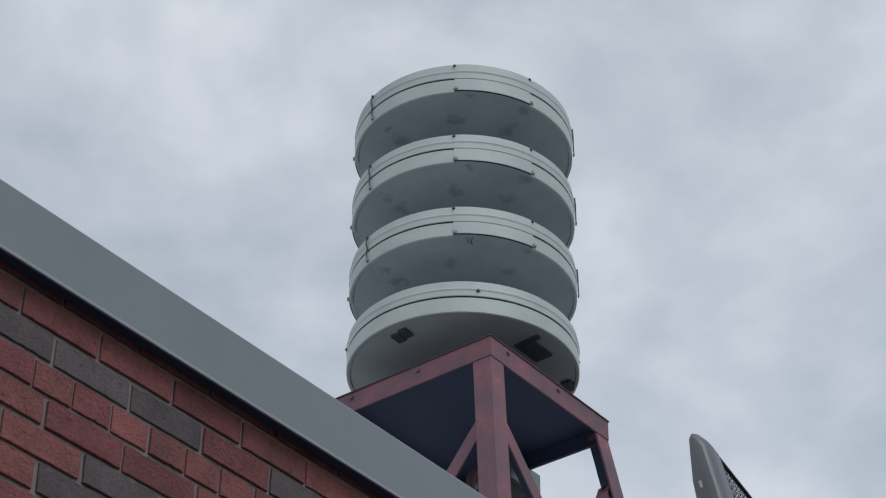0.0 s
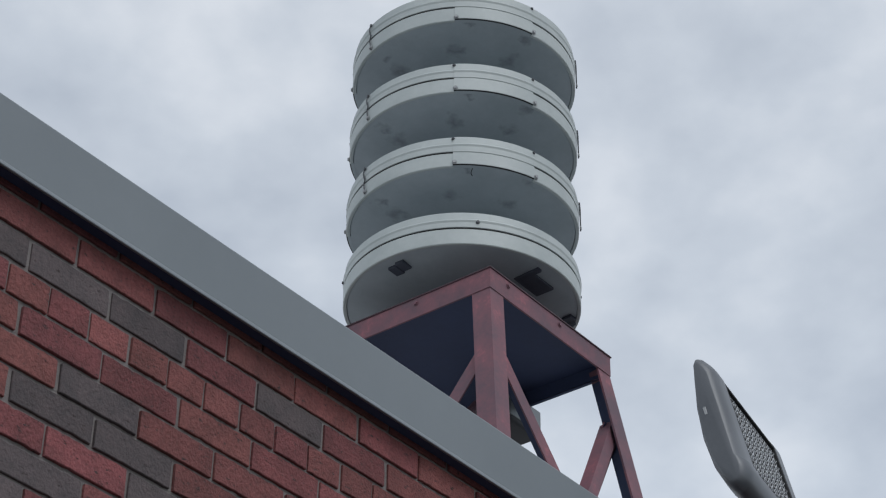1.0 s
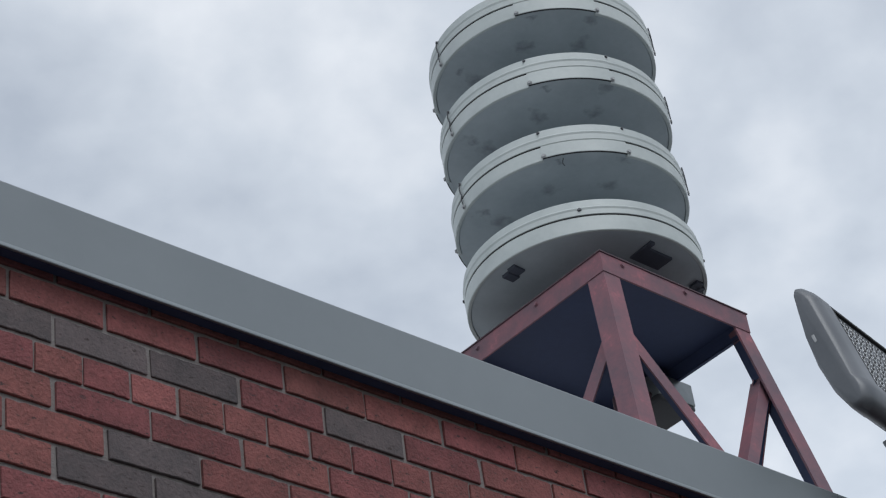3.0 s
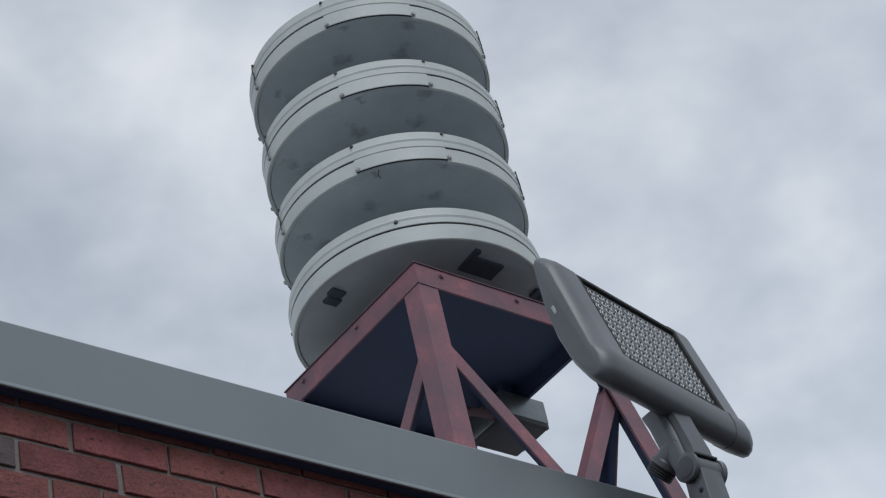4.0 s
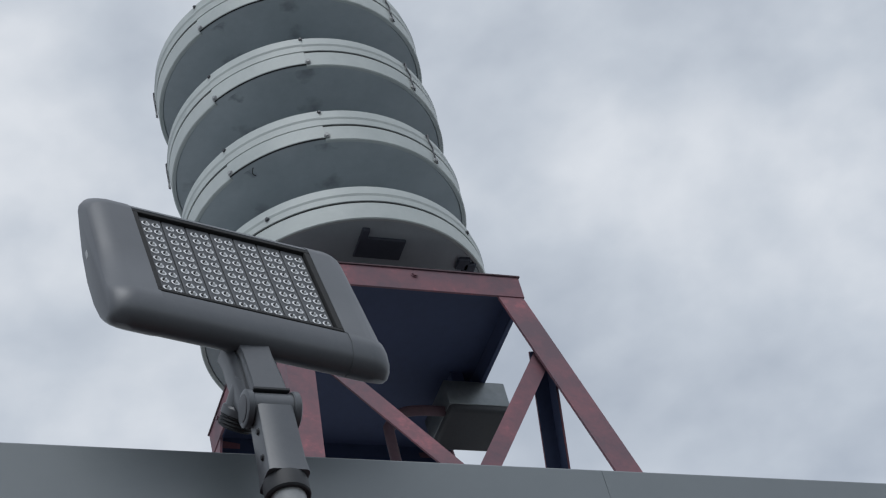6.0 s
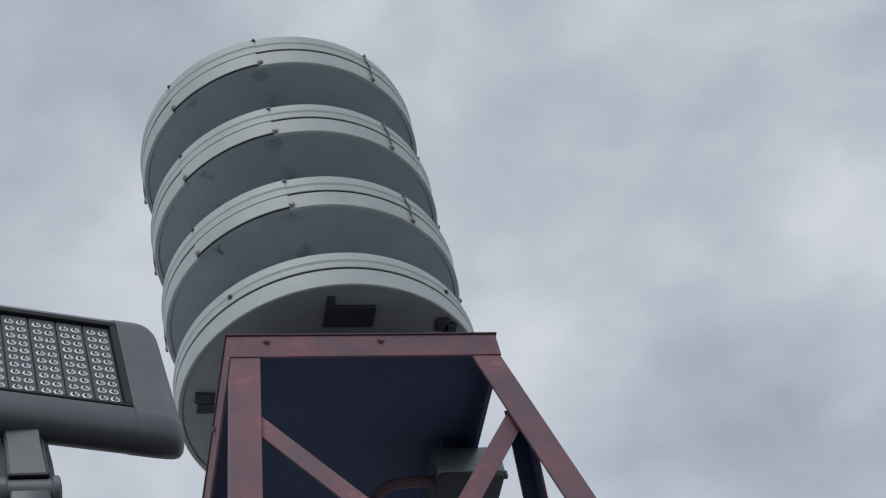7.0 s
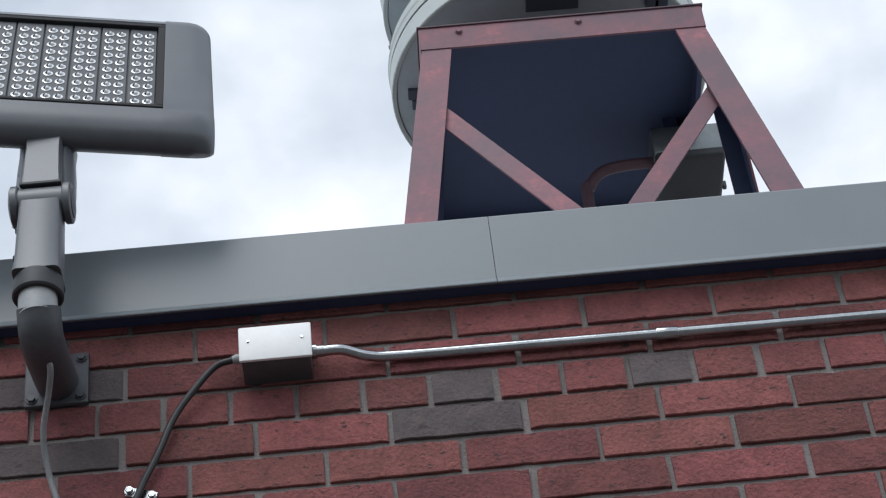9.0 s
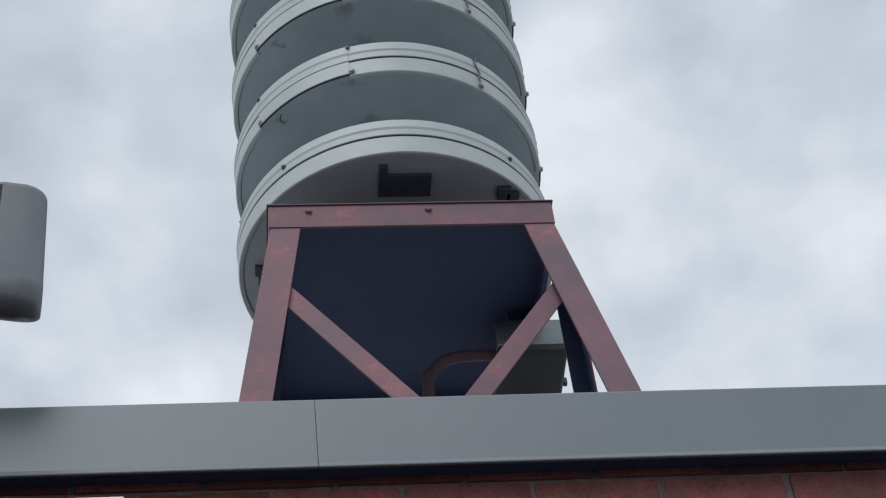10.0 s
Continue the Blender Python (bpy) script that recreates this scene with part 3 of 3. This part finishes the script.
bm = bmesh.new()
loft(bm, [[lm(a, b, n - (0.012 if abs(b) <= 0.145 and n > 0 else 0)) for b, n in head_section()] for a in (-0.184, -0.09, 0, 0.09, 0.184)])
housing = part("housing", bm, M_GREY, lamp)
for s in (-1, 1):
    bm = bmesh.new()
    rows = []
    for a, kb, kn in ((0.180, 1.0, 1.0), (0.222, 1.0, 1.0), (0.236, 0.994, 0.96), (0.247, 0.980, 0.88), (0.255, 0.955, 0.78), (0.260, 0.922, 0.68), (0.262, 0.90, 0.62)):
        reach = a if s > 0 else a + 0.004 * (a - 0.18) / 0.08
        rows.append([lm(s * (reach - 0.018 * b * (a - 0.18) / 0.082), -0.015 + (b + 0.015) * kb, -0.046 + (n + 0.046) * kn) for b, n in head_section(0.0015)])
    loft(bm, rows)
    cap = part("end_cap", bm, M_GREY, lamp)
    if s < 0:
        bm = bmesh.new()
        vs = box(bm, (-0.2665, 0.012, -0.050), (-0.262, 0.036, -0.042), 0.001, 1)
        for v in vs:
            v.co = lm(*v.co)
        part("badge", bm, M_LGREY, cap, "small pale badge")
bm = bmesh.new()
for lo, hi in (((-PW - 0.008, PH - 0.003), (PW + 0.008, PH + 0.005)), ((-PW - 0.008, -PH - 0.005), (PW + 0.008, -PH + 0.003)), ((-PW - 0.008, -PH + 0.003), (-PW + 0.002, PH - 0.003)), ((PW - 0.004, -PH + 0.003), (PW + 0.008, PH - 0.003))):
    vs = box(bm, (lo[0], lo[1], -0.006), (hi[0], hi[1], 0.0075), 0.001, 1)
    for v in vs:
        v.co = lm(*v.co)
part("bezel", bm, M_GAP, lamp, "black bezel round the lamp face", smooth=False)
dome = bmesh.new()
bmesh.ops.create_uvsphere(dome, u_segments=12, v_segments=6, radius=0.0054)
bmesh.ops.delete(dome, geom=[v for v in dome.verts if v.co.z < -0.001], context="VERTS")
bright = len(dome.faces)
tube(dome, [(0, 0, -0.001), (0, 0, 0.0008), (0, 0, 0.0011)], [0.0082, 0.0082, 0.0074], 14)
dome_me = finish("led", dome, M_LENS, True)
dome_me.materials.append(M_RUBBER_SHADE)
for p in dome_me.polygons:
    p.material_index = int(p.index >= bright)
face_turn = Matrix((lamp_u, lamp_v, lamp_n)).transposed().to_4x4()
for k in range(7):
    a0 = -PW + 0.002 + k * 0.0482
    bm = bmesh.new()
    vs = box(bm, (a0 + 0.001, -PH + 0.004, -0.005), (a0 + 0.0472, PH - 0.004, 0.0), 0.0012, 1)
    for v in vs:
        v.co = lm(*v.co)
    mod = part("led_module", bm, M_LEDPLATE, lamp, smooth=False)
    for i in range(2):
        for j in range(10):
            led = new("led", dome_me)
            led.parent = mod
            led.matrix_basis = Matrix.Translation(lm(a0 + 0.0140 + i * 0.0202, -0.1155 + j * 0.0249, 0.0)) @ face_turn

HX, HY, HZ = 2.2265, -0.208, 3.817
hb = Vector((HX, HY, HZ)) - LB
# neck between the head and the hinge, with an ear on each side of the barrel
bm = bmesh.new()
rows = []
top_of_neck = lm(-0.004, -0.205, -0.040)
for f, w, d in ((0.0, 0.031, 0.024), (0.2, 0.030, 0.027), (0.7, 0.028, 0.026), (1.0, 0.029, 0.026)):
    p = (hb + Vector((0, 0.004, 0.026))).lerp(top_of_neck, f)
    rows.append([p + Vector((x * w, y * d, 0)) for x, y in ((-1, -0.8), (-0.9, -1), (0.9, -1), (1, -0.8), (1, 0.8), (0.9, 1), (-0.9, 1), (-1, 0.8))])
loft(bm, rows)
neck = part("neck", bm, M_GREY, lamp)
# a curved fin down each side of the neck, set back from its face
for s in (-1, 1):
    bm = bmesh.new()
    rows = []
    for f, x0, x1, y0, y1 in ((-0.10, 0.030, 0.045, -0.002, 0.034), (0.15, 0.029, 0.046, -0.006, 0.040), (0.5, 0.027, 0.045, -0.008, 0.042), (0.85, 0.027, 0.043, -0.008, 0.042), (1.12, 0.028, 0.044, -0.006, 0.046)):
        p = (hb + Vector((0, 0.004, 0.026))).lerp(top_of_neck, f)
        rows.append([p + Vector((s * x, y, 0)) for x, y in ((x0, y0), (x0 + 0.35 * (x1 - x0), y0 - 0.002), (x1 - 0.003, y0 + 0.006), (x1, y0 + 0.014), (x1, y1 - 0.006), (x1 - 0.004, y1), (x0, y1))])
    loft(bm, rows)
    part("side_fin", bm, M_GREY, neck)
for s in (-1, 1):
    bm = bmesh.new()
    e = hb + Vector((s * 0.0345, 0, 0))
    tube(bm, [e, e + Vector((s * 0.002, 0, 0)), e + Vector((s * 0.011, 0, 0)), e + Vector((s * 0.013, 0, 0))], [0.031, 0.033, 0.033, 0.030], 32)
    part("ear", bm, M_GREY, lamp)
knob = [hb + Vector((-0.016, 0.020, 0.085)), hb + Vector((-0.026, 0.060, 0.058)), hb + Vector((-0.0265, 0.063, 0.056)), hb + Vector((-0.034, 0.092, 0.036))]
bm = bmesh.new()
tube(bm, knob[:3] + [knob[2].lerp(knob[3], 0.35)], [0.029, 0.029, 0.033, 0.033], 22)
part("sensor_knob", bm, M_GREY, lamp)
bm = bmesh.new()
steps = [knob[2].lerp(knob[3], 0.35 + 0.65 * k / 8) for k in range(9)]
tube(bm, steps, [0.030, 0.032, 0.0295, 0.032, 0.0295, 0.032, 0.0295, 0.031, 0.026], 22)
part("sensor_cap", bm, M_RUBBER_SHADE, lamp, "black ribbed end of the knob")
bm = bmesh.new()
tube(bm, [hb + Vector((-0.035, 0, 0)), hb + Vector((0.035, 0, 0))], 0.028, 28)
part("hinge_barrel", bm, M_GREY, lamp)
bm = bmesh.new()
box(bm, (-0.032, -0.027, 0.022), (0.032, -0.018, 0.028), 0.001, 1, Matrix.Translation(hb))
part("hinge_gap", bm, M_RUBBER_SHADE, lamp, "dark joint above the hinge", smooth=False)
for s in (-1, 1):
    bm = bmesh.new()
    tube(bm, [hb + Vector((s * 0.044, 0, 0)), hb + Vector((s * 0.0488, 0, 0)), hb + Vector((s * 0.0495, 0, 0))], [0.024, 0.024, 0.021], 24)
    part("hinge_cap", bm, M_DGREY, lamp)
bm = bmesh.new()
rows = []
for z, w, d in ((-0.012, 0.0325, 0.028), (-0.05, 0.033, 0.029), (-0.13, 0.0345, 0.031), (-0.158, 0.0365, 0.034)):
    rows.append([hb + Vector((x * w, y * d, z)) for x, y in ((-1, -0.7), (-0.94, -0.9), (-0.8, -1), (0.8, -1), (0.94, -0.9), (1, -0.7), (1, 0.7), (0.94, 0.9), (0.8, 1), (-0.8, 1), (-0.94, 0.9), (-1, 0.7))])
loft(bm, rows)
arm = part("arm", bm, M_GREY, lamp)
for x, z in ((-0.0328, -0.062), (-0.0338, -0.118)):
    bm = bmesh.new()
    bolt(bm, hb + Vector((x, -0.012, z)), (-1, 0, 0), 0.005, 0.004)
    part("set_screw", bm, M_RUBBER_SHADE, arm)
# collar coloured dark for the shaded opening at the arm's lower end
bm = bmesh.new()
lathe(bm, [(0.0, hb.z - 0.158), (0.0365, hb.z - 0.158), (0.038, hb.z - 0.163), (0.0385, hb.z - 0.190), (0.036, hb.z - 0.193), (0.0305, hb.z - 0.193), (0.0305, hb.z - 0.166), (0.0, hb.z - 0.166)], steps=40, centre=(hb.x, hb.y))
part("collar", bm, M_RUBBER_SHADE, lamp, "collar with the shaded opening under the arm put into its dark colour")
bm = bmesh.new()
tube(bm, [hb + Vector((0, 0, -0.162)), hb + Vector((0, 0, -0.20)), hb + Vector((0.001, 0.004, -0.224))], 0.0295, 28)
part("sleeve", bm, M_LGREY, lamp, "light grey sleeve")
bm = bmesh.new()
tube(bm, smooth_path([hb + Vector((0.001, 0.003, -0.21)), hb + Vector((0.002, 0.03, -0.244)), hb + Vector((0.003, 0.10, -0.238)), (0.001, -0.012, -0.006)], 5), 0.033, 24)
part("bracket_pipe", bm, M_DGREY, lamp)
bm = bmesh.new()
box(bm, (-0.050, -0.012, -0.050), (0.050, -0.001, 0.050), 0.003, 2)
plate = part("wall_plate", bm, M_DGREY, lamp)
for x in (-0.038, 0.038):
    for z in (-0.038, 0.038):
        bm = bmesh.new()
        bolt(bm, (x, -0.012, z), (0, -1, 0), 0.007, 0.007)
        part("bolt", bm, M_DGREY, plate)
bm = bmesh.new()
tube(bm, smooth_path([(2.232, -0.165, 3.562), (2.238, -0.150, 3.535), (2.230, -0.115, 3.515), (2.216, -0.07, 3.475), (2.222, -0.035, 3.42), (2.245, -0.02, 3.34), (2.262, -0.012, 3.24), (2.265, -0.012, 3.0)]), 0.0048, 10)
cord = new("lamp_cord", finish("lamp_cord", bm, M_CORD, True))
tagged(cord, "thin grey power cord hanging from the floodlight bracket", "cable")

# ---- junction box, conduit and cable on the wall ----
jb = thing("junction_box", "weatherproof junction box with a white cover on the brick wall", "junction box", at=(2.568, 0, 3.619))
bm = bmesh.new()
box(bm, (-0.054, -0.060, -0.031), (0.054, -0.001, 0.031), 0.004, 2)
part("body", bm, M_BOXGREY, jb)
bm = bmesh.new()
box(bm, (-0.0565, -0.067, -0.0335), (0.0565, -0.0605, 0.0335), 0.0025, 2)
cover = part("cover", bm, M_BOXWHITE, jb, "white painted cover")
for x, z in ((-0.042, 0.004), (0.042, 0.004)):
    bm = bmesh.new()
    bolt(bm, (x, -0.067, z), (0, -1, 0), 0.0026, 0.0018)
    part("screw", bm, M_STEEL, cover)
bm = bmesh.new()
tube(bm, [(0.054, -0.028, 0.004), (0.062, -0.028, 0.004), (0.0625, -0.028, 0.004), (0.074, -0.028, 0.004)], [0.012, 0.012, 0.0095, 0.0095], 16)
part("conduit_connector", bm, M_STEEL, jb)
bm = bmesh.new()
tube(bm, [(-0.054, -0.028, 0.003), (-0.064, -0.028, 0.003), (-0.070, -0.028, 0.002)], [0.008, 0.008, 0.006], 14)
part("cable_gland", bm, M_LGREY, jb)

conduit = thing("conduit", "shiny galvanised steel conduit running along the brick wall", "conduit", at=(2.64, -0.025, 3.62))
bm = bmesh.new()
tube(bm, smooth_path([(0, -0.003, 0.003), (0.03, -0.003, 0.002), (0.07, 0.008, -0.006), (0.12, 0.012, -0.008), (0.30, 0.012, -0.010), (0.53, 0.012, -0.012), (0.9, 0.012, -0.014), (2.0, 0.012, -0.018), (5.0, 0.012, -0.025)], 6), 0.0086, 24)
part("pipe", bm, M_STEEL, conduit)
bm = bmesh.new()
tube(bm, [(0.522, 0.012, -0.012), (0.524, 0.012, -0.012), (0.556, 0.012, -0.012), (0.558, 0.012, -0.012)], [0.009, 0.0104, 0.0104, 0.009], 20)
part("coupling", bm, M_STEEL, conduit)
bm = bmesh.new()
tube(bm, smooth_path([(2.498, -0.028, 3.621), (2.470, -0.026, 3.612), (2.436, -0.022, 3.572), (2.405, -0.018, 3.525), (2.380, -0.016, 3.46), (2.352, -0.014, 3.395), (2.330, -0.012, 3.31), (2.322, -0.012, 3.0)]), 0.0055, 10)
tagged(new("black_cable", finish("black_cable", bm, M_CABLE, True)), "thin black cable clipped to the brick wall", "cable")
clamp = thing("cable_clamp", "small steel clamp holding the cable to the wall", "clamp", at=(2.352, 0, 3.398))
bm = bmesh.new()
box(bm, (-0.022, -0.005, -0.008), (0.026, -0.001, 0.009), 0.001, 1, Matrix.Rotation(radians(18), 4, "Y"))
part("strap", bm, M_STEEL, clamp)
bm = bmesh.new()
bolt(bm, (-0.016, -0.005, 0.006), (0, -1, 0), 0.006, 0.007)
part("screw", bm, M_STEEL, clamp)
bm = bmesh.new()
bolt(bm, (0.018, -0.005, -0.006), (0, -1, 0), 0.006, 0.007)
part("screw", bm, M_STEEL, clamp)

# ---- bricks of the wall, in common bond: a header course every sixth ----
GAP = 0.0090


def bond(u):
    """The place along the wall of a length counted in bricks; the lengths vary a little from lift to lift."""
    if u <= 5:
        return 0.007 + PITCH * u
    if u <= 12:
        return 1.016 + 0.203 * (u - 5)
    return 2.437 + 0.2070 * (u - 12)


def rise_at(x):
    """The height of a course: the joints close up a little towards the east."""
    return 0.0677 - 0.0021 * min(1.0, max(0.0, (x - 0.6) / 1.8))


SLIP = {0: 0.49, 1: 0.0, 2: 0.46, 3: 0.25, 4: 0.44, 5: -0.05, 6: 0.43, 7: -0.10, 8: 0.39, 9: 0.10}


def brick_mesh(length, seed):
    """A wire-cut brick with crisp arrises, chipped here and there, and drag cracks at its ends, centred on its face."""
    r = random.Random(seed)
    h = COURSE - GAP
    nx = 16 if length > 0.15 else 8
    top, low, face = [], [], []
    for i in range(nx + 1):
        chip = r.uniform(0.0010, 0.0026) if r.random() < 0.10 else 0.0
        dent = r.uniform(0.0008, 0.0018) if r.random() < 0.07 else 0.0
        top.append(h / 2 + r.uniform(-0.0005, 0.0005) - chip)
        low.append(-h / 2 + r.uniform(-0.0005, 0.0005) + dent)
        face.append(-0.0020 + r.uniform(-0.0005, 0.0005))
    ends = [[r.uniform(-0.0007, 0.0007) + (r.uniform(0.001, 0.003) if r.random() < 0.2 else 0) for _ in range(4)] for _ in range(2)]
    bm = bmesh.new()
    cols = []
    for i in range(nx + 1):
        x = -length / 2 + length * i / nx
        zs = (low[i], low[i], low[i] + 0.0012, low[i] + (top[i] - low[i]) * 0.5, top[i] - 0.0012, top[i], top[i])
        edge = i in (0, nx)
        ys = (0.014, face[i] + 0.0013, face[i], face[i] + r.uniform(-0.0004, 0.0004), face[i], face[i] + 0.0013, 0.014)
        col = []
        for k, (y, z) in enumerate(zip(ys, zs)):
            push = 0.0
            if edge:
                push = ends[0 if i == 0 else 1][min(3, k // 2)] * (1 if i == 0 else -1)
                y += 0.0011 if 0 < k < 6 else 0
            col.append(bm.verts.new((x + push, y, z)))
        cols.append(col)
    for a, b in zip(cols, cols[1:]):
        for k in range(6):
            bm.faces.new((a[k], a[k + 1], b[k + 1], b[k]))
    bm.faces.new(cols[0])
    bm.faces.new(cols[-1][::-1])
    return bm


# dark flashed bricks: course, and brick lengths along it
DARK = {(2, -2), (2, -1), (2, 0), (2, 2), (5, 0), (6, -1), (6, 0), (7, 1), (8, -1), (4, 13), (4, 10), (3, 15.0), (3, 13.5), (2, 10), (5, -3), (9, -1.0), (10, -2)}
meshes = {}
for size in (0.0935, 0.0970, PITCH - GAP, 0.203 - GAP, 0.2070 - GAP):
    for dark in (False, True):
        meshes[round(size, 4), dark] = [finish("brick", brick_mesh(size, n + int(size * 9000)), M_BRICK_DARK if dark else M_BRICK) for n in range(6)]
rb = random.Random(5)
far = bmesh.new()
single = 0
for row in range(0, 58):
    half = row % 6 == 3
    slip = SLIP.get(row, (0.40 if row % 2 == 0 else -0.08))
    if half:
        slip = 0.25
    for k in range(-90 if half else -45, 92 if half else 46):
        u0 = k * 0.5 if half else float(k)
        left, right = bond(u0 + slip), bond(u0 + slip + (0.5 if half else 1.0))
        xc, size = (left + right) / 2, right - left - GAP
        if left < -9 or right > 9.5:
            continue
        rise = rise_at(xc)
        z = TOP_JOINT - rise * (row - 0.5)
        dark = (row, u0) in DARK or (rb.random() < 0.05 and not -0.5 < xc < 4.2)
        jx, jz, pick = rb.uniform(-0.0018, 0.0018), rb.uniform(-0.0010, 0.0010), rb.randrange(6)
        near = row <= 12 and (-0.75 < xc < 1.15 or 2.0 < xc < 3.75)
        if near and single < 330:
            key = min((q for q in meshes if q[1] == dark), key=lambda q: abs(q[0] - size))
            ob = new("brick", meshes[key][pick])
            ob.parent = wall_south
            ob.matrix_basis = pose(xc + jx, rb.uniform(-0.0014, 0.0014), z + jz, 0, 0, rb.uniform(-0.3, 0.3)) @ Matrix.Diagonal((1, 1, (rise - GAP) / (COURSE - GAP), 1))
            single += 1
        else:
            h, w = (rise - GAP) / 2, size / 2
            vs = [far.verts.new((xc + jx + sx * w, y, z + sz * h)) for y in (-0.002, 0.014) for sx, sz in ((-1, -1), (1, -1), (1, 1), (-1, 1))]
            far.faces.new(vs[:4])
            for q in range(4):
                far.faces.new((vs[q], vs[4 + q], vs[4 + (q + 1) % 4], vs[(q + 1) % 4]))
rest = part("brick_courses", far, M_BRICK_FAR, wall_south, smooth=False)
rest["kind"] = "stuff"
